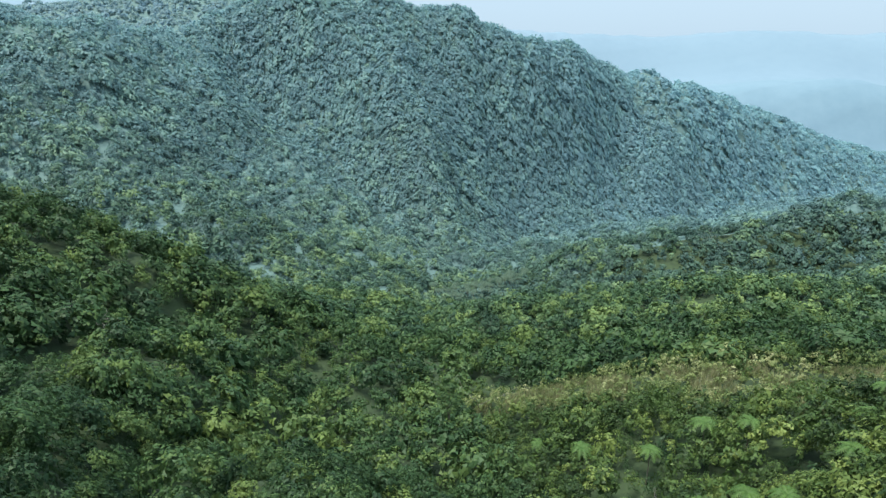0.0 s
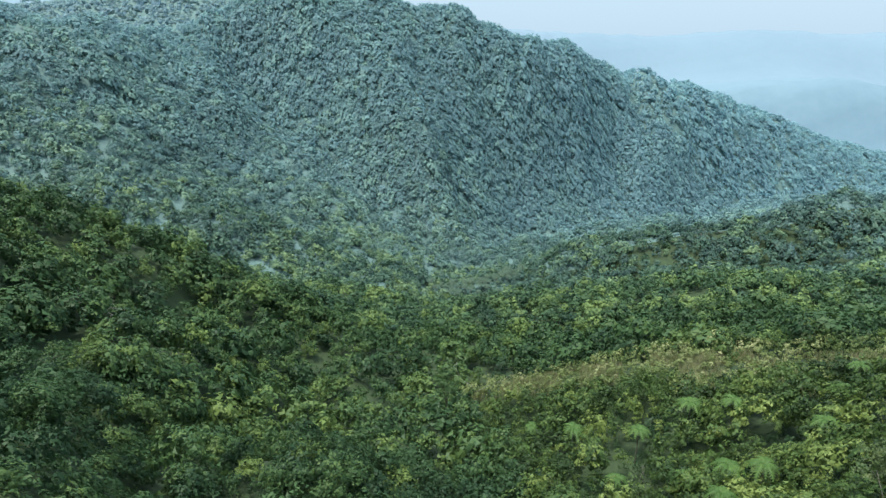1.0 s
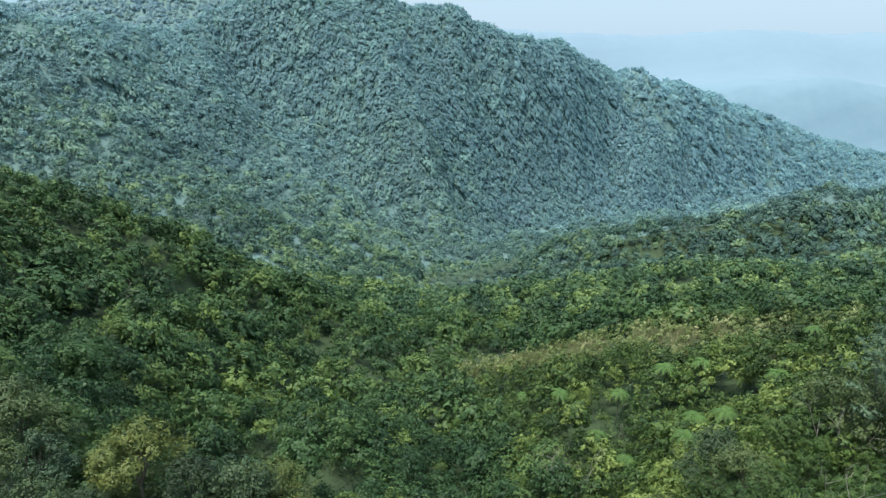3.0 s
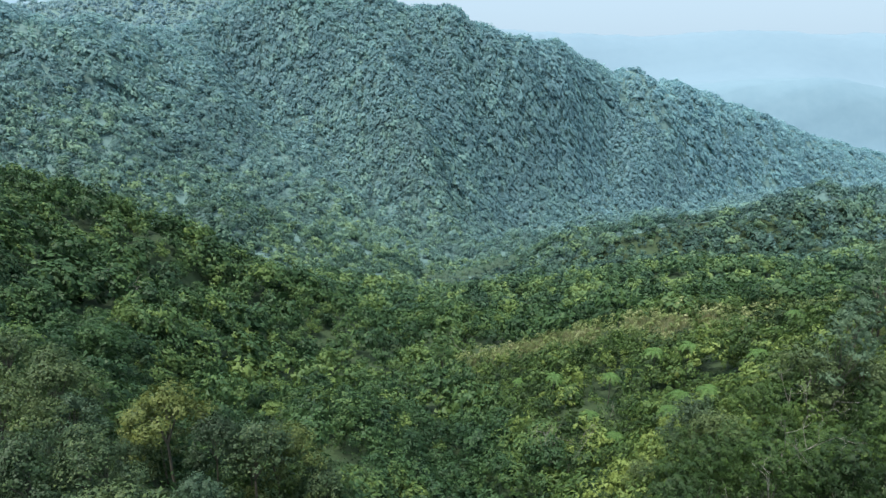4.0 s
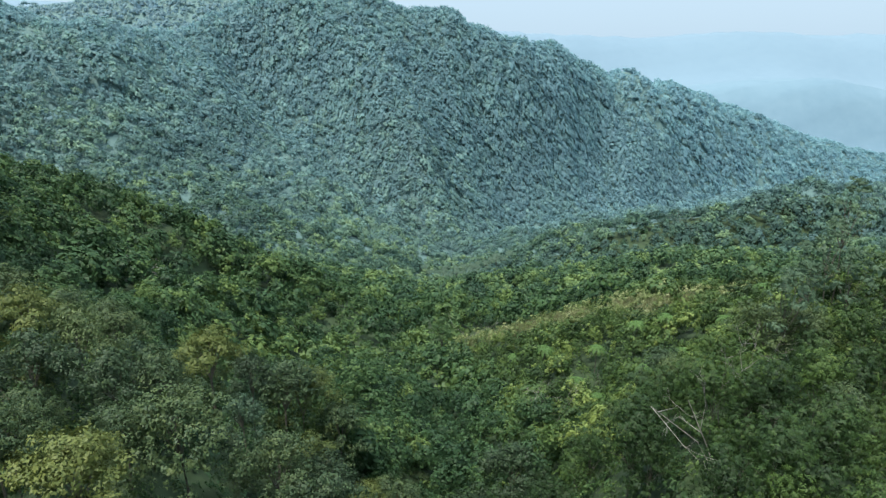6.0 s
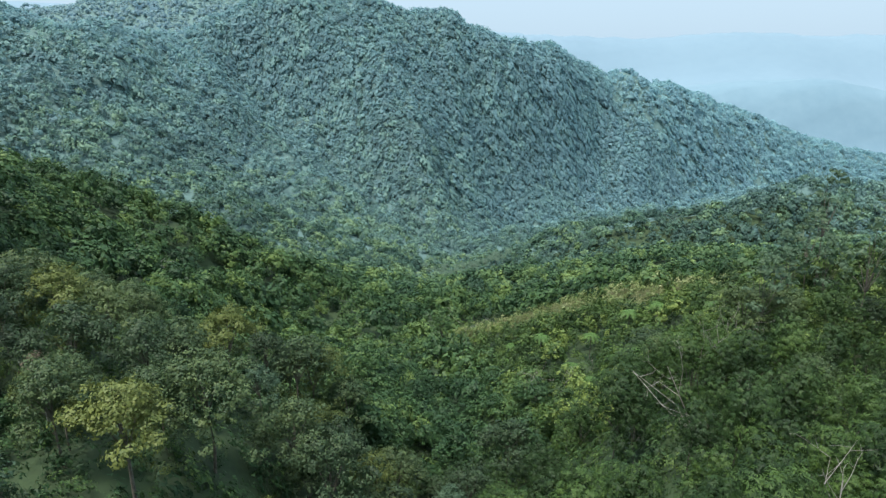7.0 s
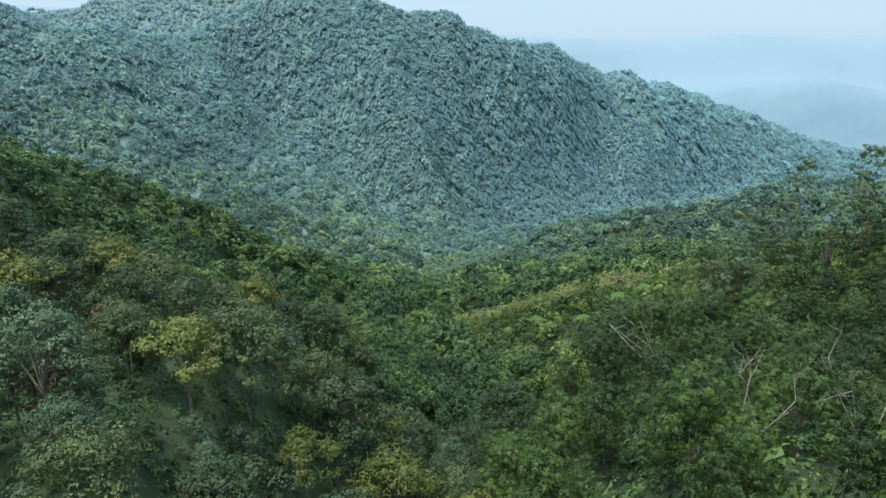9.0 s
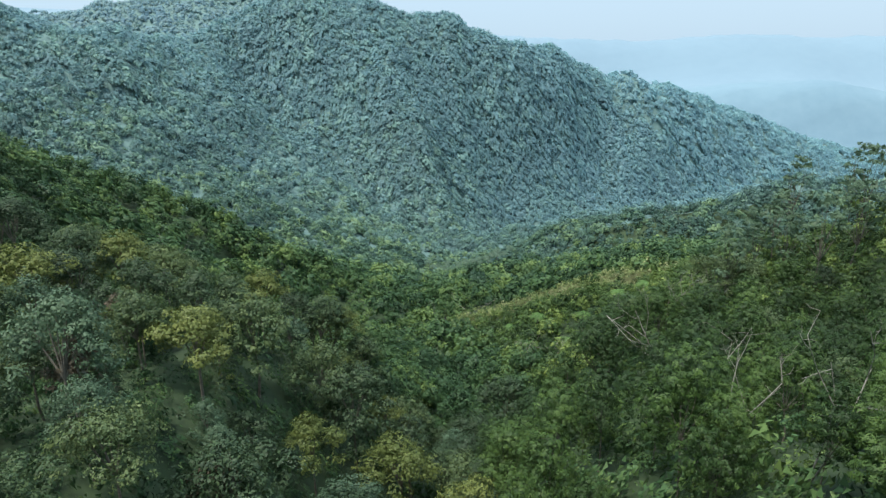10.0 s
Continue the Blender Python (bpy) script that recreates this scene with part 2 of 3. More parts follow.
gx = stretch(260, 4700, 7, 1.045)
gx = np.array([-v for v in gx[:0:-1]] + gx)
gy = np.array([-v for v in stretch(60, 1500, 8, 1.12)[:0:-1]] + stretch(760, 4700, 7, 1.035))
mx, my = np.meshgrid(gx, gy)
nx, ny = len(gx), len(gy)
idx = np.arange(nx * ny).reshape(ny, nx)
quads = np.stack([idx[:-1, :-1], idx[:-1, 1:], idx[1:, 1:], idx[1:, :-1]], -1).reshape(-1, 4)
# ground farther off takes the colours that have more haze painted in
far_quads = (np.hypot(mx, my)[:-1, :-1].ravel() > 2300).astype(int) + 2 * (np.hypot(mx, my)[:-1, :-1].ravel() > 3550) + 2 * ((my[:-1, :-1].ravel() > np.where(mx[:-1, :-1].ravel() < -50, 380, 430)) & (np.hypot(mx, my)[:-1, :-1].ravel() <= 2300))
soil = mesh_object("ground", np.stack([mx, my, ground(mx, my)], -1).reshape(-1, 3), quads, [SOIL, DISTANCE, HAZED_SOIL, FAR_DISTANCE], slots=far_quads)
soil.data.polygons.foreach_set("use_smooth", np.ones(len(quads), bool))
tagged(soil, "steep forested valley floor and mountain slopes under the trees", "ground", kind="structure")


# ---- foliage: clouds of small folded leaves over lumpy crowns ----
def crown_lobes(r, wide, tall, count, flat=0.75, lump=(0.14, 0.24)):
    """Middles and radii of the lumps that make up a crown that is wide across and tall high, its top at height 0."""
    out = []
    for i in range(count):
        a, d = r.uniform(0, 6.283), math.sqrt((i + r.uniform(0, 0.7)) / count)
        rad = wide * r.uniform(*lump) * (1.1 - 0.3 * d)
        reach = (wide / 2 - rad * 0.6) * d
        top = -tall * 0.7 * d ** 1.8 * r.uniform(0.4, 1.25)
        out.append((reach * math.cos(a), reach * math.sin(a), top - rad * flat, rad, rad * flat))
    return out


def unit(v):
    return v / np.linalg.norm(v, axis=-1, keepdims=True)


def tufted(r, lobes, tufts, per, size, tuft, long=1.7, droop=0.2, wild=0.3, down=-0.3, core=(0.55, 0.86), sides=6, inner=0):
    """A crown of leaves: tufts stand out of the lobes' skin, each a small dome of leaves, over uneven domes of inner foliage.
    Gives verts, triangles, a tone for each vert, and how many triangles are leaves."""
    lob = np.array(lobes)
    share = lob[:, 3] ** 2
    pick = r.choice(len(lob), tufts, p=share / share.sum())
    z, a = r.uniform(down, 1, tufts), r.uniform(0, 6.283, tufts)
    ring = np.sqrt(1 - z * z)
    n = np.stack([ring * np.cos(a), ring * np.sin(a), z], -1)
    heart = lob[pick, :3] + n * r.uniform(0.72, 1.02, (tufts, 1)) * lob[pick][:, [3, 3, 4]]
    big = tuft * r.uniform(0.6, 1.4, tufts)
    c = tufts * per
    n, heart, big = np.repeat(n, per, 0), np.repeat(heart, per, 0), np.repeat(big, per)[:, None]
    off = unit(unit(n + (0, 0, 0.5)) * 0.55 + unit(r.normal(0, 1, (c, 3))))
    place = heart + off * big * (1, 1, 0.75) * r.uniform(0.6, 1.05, (c, 1))
    face = unit(n * 0.8 + off * 0.5 + (0, 0, 0.25) + r.normal(0, wild, (c, 3)))
    t = np.cross(face, r.normal(0, 1, (c, 3))) * 0.6 + off * 0.6 - np.array([0, 0, droop])
    t = unit(t - face * (t * face).sum(1, keepdims=True))
    b = np.cross(face, t)
    w = size * r.uniform(0.6, 1.35, (c, 1))
    v = np.stack([place - t * w * long / 2, place + b * w * 0.7 + t * w * 0.15 * long, place - b * w * 0.4 + t * w * long / 2], 1).reshape(-1, 3)
    tone = np.repeat(np.repeat(r.normal(0, 0.1, tufts), per), 3)
    if inner:
        lv, lt = inside(r, lob, inner)
    else:
        lv, lt = lumps(r, lobes, sides, (0.75, 1.6), core)
    return np.concatenate([v, lv]), np.concatenate([np.arange(c * 3).reshape(c, 3), lt + c * 3]), np.concatenate([tone, np.full(len(lv), -0.05)]), c


def inside(r, lob, count):
    """Larger sprays of leaves that fill the lobes from within: verts and triangles."""
    c = len(lob) * count
    lob = np.repeat(lob, count, 0)
    way = unit(r.normal(0, 1, (c, 3)))
    heart = lob[:, :3] + way * r.uniform(0.1, 0.55, (c, 1)) * lob[:, [3, 3, 4]] - lob[:, 4:5] * (0, 0, 0.2)
    side = unit(np.cross(way, r.normal(0, 1, (c, 3))))
    face = unit(way + r.normal(0, 0.5, (c, 3)))
    side = unit(side - face * (side * face).sum(1, keepdims=True))
    other = np.cross(face, side)
    w = lob[:, 3:4] * r.uniform(0.7, 1.3, (c, 1)) / math.sqrt(count)
    v = np.stack([heart - side * w, heart + side * w * 0.8 + other * w * 0.5, heart + other * w - side * w * 0.2], 1).reshape(-1, 3)
    return v, np.arange(c * 3).reshape(c, 3)


def lumps(r, lobes, sides=7, rings=(0.6, 1.2, 1.9), core=(0.55, 0.86)):
    """Uneven domes, one for each lobe, that fill a crown behind its leaves: verts and triangles."""
    verts, tris = [], []
    for x, y, z, a, b in lobes:
        n = len(verts)
        turn = r.uniform(0, 6.283)
        verts.append((x, y, z + b * r.uniform(*core)))
        for i, t in enumerate(rings):
            for k in range(sides):
                w, q = r.uniform(*core), turn + 6.283 * (k + 0.5 * (i % 2)) / sides
                verts.append((x + a * w * math.sin(t) * math.cos(q), y + a * w * math.sin(t) * math.sin(q), z + b * w * math.cos(t)))
        for k in range(sides):
            tris.append((n, n + 1 + k, n + 1 + (k + 1) % sides))
        for i in range(len(rings) - 1):
            for k in range(sides):
                p, q = n + 1 + i * sides + k, n + 1 + i * sides + (k + 1) % sides
                tris += [(p, p + sides, q), (q, p + sides, q + sides)]
    return np.array(verts), np.array(tris)


def tube(points, radii, sides=6):
    """A tapered limb along the points: verts and quads."""
    verts, quads = [], []
    for i, (p, rad) in enumerate(zip(points, radii)):
        q = Vector(points[min(i + 1, len(points) - 1)]) - Vector(points[max(i - 1, 0)])
        m = q.to_track_quat("Z", "Y").to_matrix()
        for k in range(sides):
            a = 6.283 * k / sides
            verts.append(Vector(p) + m @ Vector((rad * math.cos(a), rad * math.sin(a), 0)))
    for i in range(len(points) - 1):
        for k in range(sides):
            quads.append((i * sides + k, i * sides + (k + 1) % sides, (i + 1) * sides + (k + 1) % sides, (i + 1) * sides + k))
    return [tuple(v) for v in verts], quads


def limbs(r, foot, tips, thick, sides=6, wander=0.25):
    """A trunk from the foot with limbs to the tips, joined into one mesh's verts and quads."""
    verts, quads = [], []

    def add(pts, rads):
        v, q = tube(pts, rads, sides)
        quads.extend([tuple(i + len(verts) for i in f) for f in q])
        verts.extend(v)

    top = Vector((0, 0, 0))
    for p in tips:
        top += Vector(p) / len(tips)
    fork = Vector(foot).lerp(top, 0.62)
    fork.x, fork.y = fork.x * 0.5 + r.uniform(-wander, wander), fork.y * 0.5 + r.uniform(-wander, wander)
    mid = Vector(foot).lerp(fork, 0.5) + Vector((r.uniform(-wander, wander), r.uniform(-wander, wander), 0))
    add([foot, mid, fork], [thick, thick * 0.8, thick * 0.62])
    for p in tips:
        p = Vector(p)
        bend = fork.lerp(p, 0.5) + Vector((r.uniform(-wander, wander), r.uniform(-wander, wander), r.uniform(0, wander) * 2))
        add([fork, bend, p], [thick * 0.5, thick * 0.3, thick * 0.08])
    return verts, quads


def tree(name, label, seed, high, wide, tall, lobes, tufts, per, size, tuft, leaf, bark=BARK, thick=0.16, flat=0.75, lump=(0.13, 0.22), inner=64, **shape):
    """A tree standing at the origin: trunk with limbs, and a crown."""
    r = np.random.RandomState(seed)
    base = new(name)
    cl = [(x, y, z + high, a, b) for x, y, z, a, b in crown_lobes(r, wide, tall, lobes, flat, lump)]
    v, q = limbs(r, (0, 0, -1.5), [(c[0] * 0.9, c[1] * 0.9, c[2]) for c in cl[:9]], thick)
    mesh_object("trunk", v, q, [bark], base)
    v, t, tone, c = tufted(r, cl, tufts, per, size, tuft, inner=inner, **shape)
    crown = mesh_object("crown", v, t, [leaf], base, tone=tone + 0.5)
    crown.data.polygons.foreach_set("use_smooth", np.arange(len(t)) >= c)
    return tagged(base, label, "tree")


def tall_tree(seed, high):
    """A slender tree that carries flat, airy layers of foliage on a bare trunk."""
    r = np.random.RandomState(seed)
    base = new("slender_tree")
    cl = []
    for i in range(15):
        up = high * (1 - 0.42 * (i / 15) ** 1.3) - r.uniform(0, 0.8)
        a, reach = i * 2.4 + r.uniform(-0.5, 0.5), r.uniform(0.7, 1.15) * (0.6 + 2.8 * (i / 15) ** 0.6)
        wide = r.uniform(0.8, 1.7)
        cl.append((reach * math.cos(a), reach * math.sin(a), up, wide, wide * r.uniform(0.18, 0.3)))
    v, q = limbs(r, (0, 0, -1.5), [(c[0], c[1], c[2] - 0.2) for c in cl[3:]], 0.15, wander=0.5)
    mesh_object("trunk", v, q, [BARK], base)
    v, t, tone, c = tufted(r, cl, 150, 11, 0.19, 0.4, 2.2, 0.25, down=0.1, inner=2)
    mesh_object("crown", v, t, [GREY_LEAF], base, tone=tone + 0.6)
    return tagged(base, "slender tall tree with airy flat layers of foliage", "tree", "slender trees on the spur")


def branching(r, foot, way, long, thick, depth, verts, quads, spread=0.7):
    """Bare limbs that fork again and again."""
    foot, way = Vector(foot), Vector(way).normalized()
    mid = foot + way * long * 0.5 + Vector(r.normal(0, 0.1, 3).tolist()) * long
    tip = foot + way * long + Vector(r.normal(0, 0.08, 3).tolist()) * long
    v, q = tube([foot, mid, tip], [thick, thick * 0.75, thick * 0.5], 5)
    quads.extend([tuple(i + len(verts) for i in f) for f in q])
    verts.extend(v)
    if depth:
        for k in range(2 + (r.uniform() < 0.5)):
            turn = Vector(r.normal(0, spread, 3).tolist())
            start = mid.lerp(tip, r.uniform(0.2, 1.0))
            branching(r, start, way + turn + Vector((0, 0, 0.15)), long * r.uniform(0.35, 0.6), thick * 0.55, depth - 1, verts, quads, spread)


def bare_tree(name, label, seed, high, lean, thick=0.08, depth=3, bark=PALE_BARK, stems=1):
    """A dead tree: bleached trunk and forked limbs, without leaves."""
    r = np.random.RandomState(seed)
    base = new(name)
    for k in range(stems):
        verts, quads = [], []
        way = Vector((lean[0], lean[1], 1)) + Vector((r.normal(0, 0.3), r.normal(0, 0.3), 0)) * (stems > 1)
        branching(r, (0, 0, -0.6), way, high * 0.62, thick, depth, verts, quads)
        mesh_object("trunk", verts, quads, [bark], base)
    return tagged(base, label, "dead tree")


def fern(seed, high, reach, fronds=11, name="tree_fern", leaf=FROND, label="tree fern with bright green arching fronds", category="tree fern", group="tree ferns on the spur"):
    """A tree fern or palm: a bare trunk and arching fronds set with leaflets."""
    r = np.random.RandomState(seed)
    base = new(name)
    v, q = tube([(0, 0, -0.8), (0.06, 0, high * 0.5), (0, 0.05, high)], [0.16, 0.12, 0.1])
    mesh_object("trunk", v, q, [BARK], base)
    for k in range(fronds):
        a = 6.283 * (k + r.uniform(-0.3, 0.3)) / fronds
        lift, span = r.uniform(0.6, 1.1), reach * r.uniform(0.8, 1.1)
        pts = [Vector((math.cos(a) * span * s, math.sin(a) * span * s, high + span * (lift * s - 1.35 * lift * s * s))) for s in np.linspace(0, 1, 12)]
        side = Vector((-math.sin(a), math.cos(a), 0))
        verts, faces = [], []
        for i in range(11):
            w = span * 0.27 * math.sin(math.pi * (0.12 + 0.86 * i / 11)) + 0.02
            for sgn in (-1, 1):
                p0, p1 = pts[i], pts[i + 1]
                tip = p0.lerp(p1, 0.9) + side * sgn * w - Vector((0, 0, w * 0.35)) + (p1 - p0) * 0.3
                n = len(verts)
                verts += [tuple(p0), tuple(p1), tuple(tip)]
                faces.append((n, n + 1, n + 2))
        mesh_object("frond", verts, faces, [leaf], base)
    return tagged(base, label, category, group)

# ---- the woods of the mountains and the far valley: too many to count ----
def wood_patches(seed, kinds, wide, lobes, tufts, per, size, tuft, tall=(0.5, 0.8), lump=(0.22, 0.34), flat=0.95, sides=6, **shape):
    """A few crown shapes for planting in a wood."""
    out = []
    for k in range(kinds):
        r = np.random.RandomState(seed + k)
        many = max(1, round(lobes * r.uniform(0.7, 1.3)))
        cl = crown_lobes(r, wide * r.uniform(0.8, 1.2), wide * r.uniform(*tall), many, flat, lump)
        out.append(tufted(r, cl, tufts, per, size, tuft, sides=sides, **shape))
    return out


def plant(name, label, places, shapes, leaf, seed, lift=0.0, spread=0.3, bias=0.0, wild=1.2, mixed=0.2, reach=3.0, slant=0.3):
    """One object of many crowns, whose tops stand near the canopy's height over each place; larger crowns rise higher, and all spread along the slope."""
    r = np.random.RandomState(seed)
    x, y = places[:, 0], places[:, 1]
    turn, grow = r.uniform(0, 6.283, len(x)), np.exp(np.clip(r.normal(0, spread, len(x)), -0.8, 0.7))
    z = canopy(x, y) + r.normal(lift, wild, len(x)) + reach * (grow - 1)
    tall = grow * r.uniform(0.85, 1.3, len(x))
    which = r.randint(0, len(shapes), len(x))
    gx, gy = slant * (canopy(x + 4, y) - canopy(x - 4, y)) / 8, slant * (canopy(x, y + 4) - canopy(x, y - 4)) / 8
    tone_of = np.clip(0.42 + bias + 0.17 * waves(x, y, 120, 8) + 0.1 * waves(x, y, 38, 7) + r.normal(0, mixed, len(x)), 0, 1.1)
    vs, ts, tones, smooth, total = [], [], [], [], 0
    for k, (shape, tris, tuft_tone, leaf_count) in enumerate(shapes):
        i = np.nonzero(which == k)[0]
        c, s = np.cos(turn[i])[:, None] * grow[i][:, None], np.sin(turn[i])[:, None] * grow[i][:, None]
        px, py, pz = shape[:, 0][None], shape[:, 1][None], shape[:, 2][None]
        ox, oy = px * c - py * s, px * s + py * c
        v = np.stack([ox + x[i][:, None], oy + y[i][:, None], pz * tall[i][:, None] + z[i][:, None] + ox * gx[i][:, None] + oy * gy[i][:, None]], -1)
        vs.append(v.reshape(-1, 3))
        ts.append((tris[None] + (total + np.arange(len(i)) * len(shape))[:, None, None]).reshape(-1, 3))
        smooth.append(np.tile(np.arange(len(tris)) >= leaf_count, len(i)))
        tones.append((tone_of[i][:, None] + tuft_tone[None]).ravel())
        total += len(i) * len(shape)
    ob = mesh_object(name, np.concatenate(vs), np.concatenate(ts), [leaf], tone=np.concatenate(tones))
    ob.data.polygons.foreach_set("use_smooth", np.concatenate(smooth))
    return tagged(ob, label, "woods", kind="stuff")


def scatter(seed, x0, x1, y0, y1, step):
    """Places in rows, each shaken out of its row."""
    r = np.random.RandomState(seed)
    gx, gy = np.meshgrid(np.arange(x0, x1, step), np.arange(y0, y1, step))
    p = np.stack([gx.ravel(), gy.ravel()], -1)
    return p + r.uniform(-0.48, 0.48, p.shape) * step


def steep(places, share, seed):
    """Thins a scatter so that a slope bears as many trees for its own area as level land does."""
    x, y = places[:, 0], places[:, 1]
    rise = np.hypot(canopy(x + 4, y) - canopy(x - 4, y), canopy(x, y + 4) - canopy(x, y - 4)) / 8
    return places[np.random.RandomState(seed).uniform(0, 1, len(x)) < share * np.sqrt(1 + 3.0 * rise ** 2)]


# the mountains and the far valley, in belts from the valley's mouth to the ridge
p = steep(scatter(11, -900, 1500, 250, 1950, 3.6), 0.29, 51)
x, y = p[:, 0], p[:, 1]
ridge_y = np.interp(x, [-700, -394, -316, -120, 140, 480, 1020, 1500], [600, 660, 760, 850, 930, 1250, 1840, 2400])
grove_at = ((x - 20) / 36) ** 2 + ((y - 440) / 36) ** 2 < 1
p = p[(y < ridge_y + 14) & (np.abs(x + 20) < (y + 60) * 0.80 + 25) & ~grove_at & ((y > ridge_y - 400 - np.clip(x - 500, 0, 200)) | (x < 20) | (y < 880))]
x, y = p[:, 0], p[:, 1]
# distance from the flight path sets how much haze each belt's leaf colour holds
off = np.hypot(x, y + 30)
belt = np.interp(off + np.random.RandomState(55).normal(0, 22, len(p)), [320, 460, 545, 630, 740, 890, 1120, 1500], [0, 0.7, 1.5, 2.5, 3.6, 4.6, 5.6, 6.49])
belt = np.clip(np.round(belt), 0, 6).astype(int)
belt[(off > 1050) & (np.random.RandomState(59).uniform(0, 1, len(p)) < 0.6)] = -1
glade = 0.5 * np.exp(-(((p - (-100, 555)) / (22, 34)) ** 2).sum(1)) + 0.22 * np.exp(-(((p - (-45, 500)) / (60, 60)) ** 2).sum(1)) - 0.2 * np.exp(-((y - 425) / 45) ** 2) * (x > 60)
SHAPES = [
    wood_patches(140, 12, 8.8, 6, 42, 5, 0.63, 0.85, inner=8),
    wood_patches(150, 12, 9.2, 5, 32, 4, 0.8, 0.9, flat=0.85, inner=8),
    wood_patches(100, 14, 9.8, 4, 23, 3, 1.08, 0.85, (0.45, 0.7), (0.27, 0.38), 0.95, inner=7),
    wood_patches(130, 12, 10.8, 3, 16, 3, 1.35, 0.95, (0.4, 0.6), (0.29, 0.4), 0.95, inner=7),
    wood_patches(135, 9, 14.5, 3, 10, 3, 2.0, 1.35, (0.3, 0.45), (0.28, 0.38), 0.85, inner=7),
]
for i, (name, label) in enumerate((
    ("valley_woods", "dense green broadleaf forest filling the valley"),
    ("middle_woods", "dense broadleaf forest on the valley's ridges, tinted blue-green with haze"),
    ("mountain_foot_woods", "forest at the foot of the mountains, tinted blue-green with haze"),
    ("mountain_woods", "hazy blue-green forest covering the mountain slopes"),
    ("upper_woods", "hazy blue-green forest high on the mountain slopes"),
    ("ridge_woods", "forest along the mountain ridge, tinted pale blue-green with haze"),
    ("far_ridge_woods", "forest on the far end of the ridge, tinted pale blue with haze"),
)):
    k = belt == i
    plant(name, label, p[k], SHAPES[(0, 1, 1, 2, 2, 3, 4)[i]], HAZED_WOOD_LEAF[i], 21 + i, bias=glade[k], wild=(1.6, 1.4, 1.0, 0.8, 0.7, 0.6, 0.6)[i], mixed=0.3, reach=3.0, spread=0.36, slant=0.4)
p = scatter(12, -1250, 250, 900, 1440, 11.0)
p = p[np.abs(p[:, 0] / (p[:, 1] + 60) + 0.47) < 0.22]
plant("back_hill_woods", "pale hazy forest on the hill behind the saddle", p, wood_patches(120, 5, 13, 2, 8, 3, 2.4, 2.0, (0.35, 0.5), sides=5), HAZED_BACK_LEAF, 30)

# low growth under the palms, in a leaf colour with some haze mixed in
p = scatter(66, -18, 58, 402, 478, 3.2)
plant("grove_undergrowth", "low growth beneath the palms of the grove, tinted grey-green with haze", p[((p[:, 0] - 20) / 38) ** 2 + ((p[:, 1] - 440) / 38) ** 2 < 1], wood_patches(260, 6, 4.5, 3, 12, 4, 0.7, 0.6, inner=6), HAZED_WOOD_LEAF[2], 67, lift=-5.0, wild=0.8)

# the slopes on this side of the valley
p = steep(scatter(14, -330, 360, 120, 255, 4.6), 0.48, 53)
x, y = p[:, 0], p[:, 1]
p = p[(np.abs(x) < (y + 60) * 0.82 + 15) & (scrubby(x, y) < 0.2) & ((x < 8) | (y > 170 - 0.45 * x))]
plant("hillside_woods", "dense green forest on the valley's nearer slopes", p, wood_patches(160, 14, 8.2, 8, 48, 6, 0.5, 0.72, inner=9), SLOPE_LEAF, 31, spread=0.36, wild=2.4, mixed=0.22, reach=5)
p = steep(scatter(19, -170, 30, 42, 122, 4.6), 0.46, 54)
x, y = p[:, 0], p[:, 1]
p = p[(np.abs(x) < (y + 60) * 0.82 + 15) & (x < 24 - (y - 60) * 0.1) & ((x < 6) | (y > 46))]
plant("slope_woods", "green forest of tufted crowns on the near slope", p, wood_patches(170, 14, 7.6, 10, 100, 10, 0.26, 0.54, inner=18), SLOPE_LEAF, 28, spread=0.38, wild=2.2, mixed=0.22, bias=-0.12 * (p[:, 0] < -45), reach=5, slant=0.35)
p = steep(scatter(16, 6, 150, 42, 150, 2.4), 0.42, 56)
x, y = p[:, 0], p[:, 1]
p = p[(np.abs(x) < (y + 60) * 0.82 + 12) & ((scrubby(x, y) < 0.35) | (waves(x, y, 9, 19) > 0.75)) & (x > 18 - (y - 60) * 0.1) & (y < 178 - 0.45 * x)]
plant("thicket", "dense bright green thicket of small trees on the spur", p, wood_patches(180, 12, 4.4, 6, 38, 7, 0.22, 0.38, inner=11), THICKET_LEAF, 25, lift=-0.6, spread=0.42, wild=1.3, mixed=0.26)
p = scatter(17, 0, 132, 88, 176, 1.5)
p = p[scrubby(p[:, 0], p[:, 1]) > 0.12]
plant("scrub", "low yellow-green scrub on the open brow of the spur", p, wood_patches(200, 9, 2.2, 2, 12, 6, 0.15, 0.26, inner=10), SCRUB_LEAF, 26, lift=-0.5, spread=0.45, wild=0.6, mixed=0.28, reach=1.5)
p = np.concatenate([scatter(18, -90, 120, -48, 150, 4.0), scatter(68, -75, 60, -46, 48, 3.4)])
x, y = p[:, 0], p[:, 1]
p = p[(np.abs(x) < (y + 60) * 0.80 + 12) & ((x > 6) | (y < 122)) & (scrubby(x, y) < 0.1)]
plant("undergrowth", "dark green undergrowth beneath the near trees", p, wood_patches(220, 9, 4.2, 3, 18, 6, 0.19, 0.46, inner=20), SLOPE_LEAF, 27, lift=np.where(p[:, 1] < 46, -6.3, -4.8), spread=0.35, wild=1.0, slant=0.7)
p = scatter(71, -260, 260, -190, 130, 9.0)
x, y = p[:, 0], p[:, 1]
p = p[(y < -44) | (np.abs(x) > (y + 60) * 0.80 + 12)]
x, y = p[:, 0], p[:, 1]
p = p[(y < 40) | (np.abs(x) > (y + 60) * 0.82 + 15)]
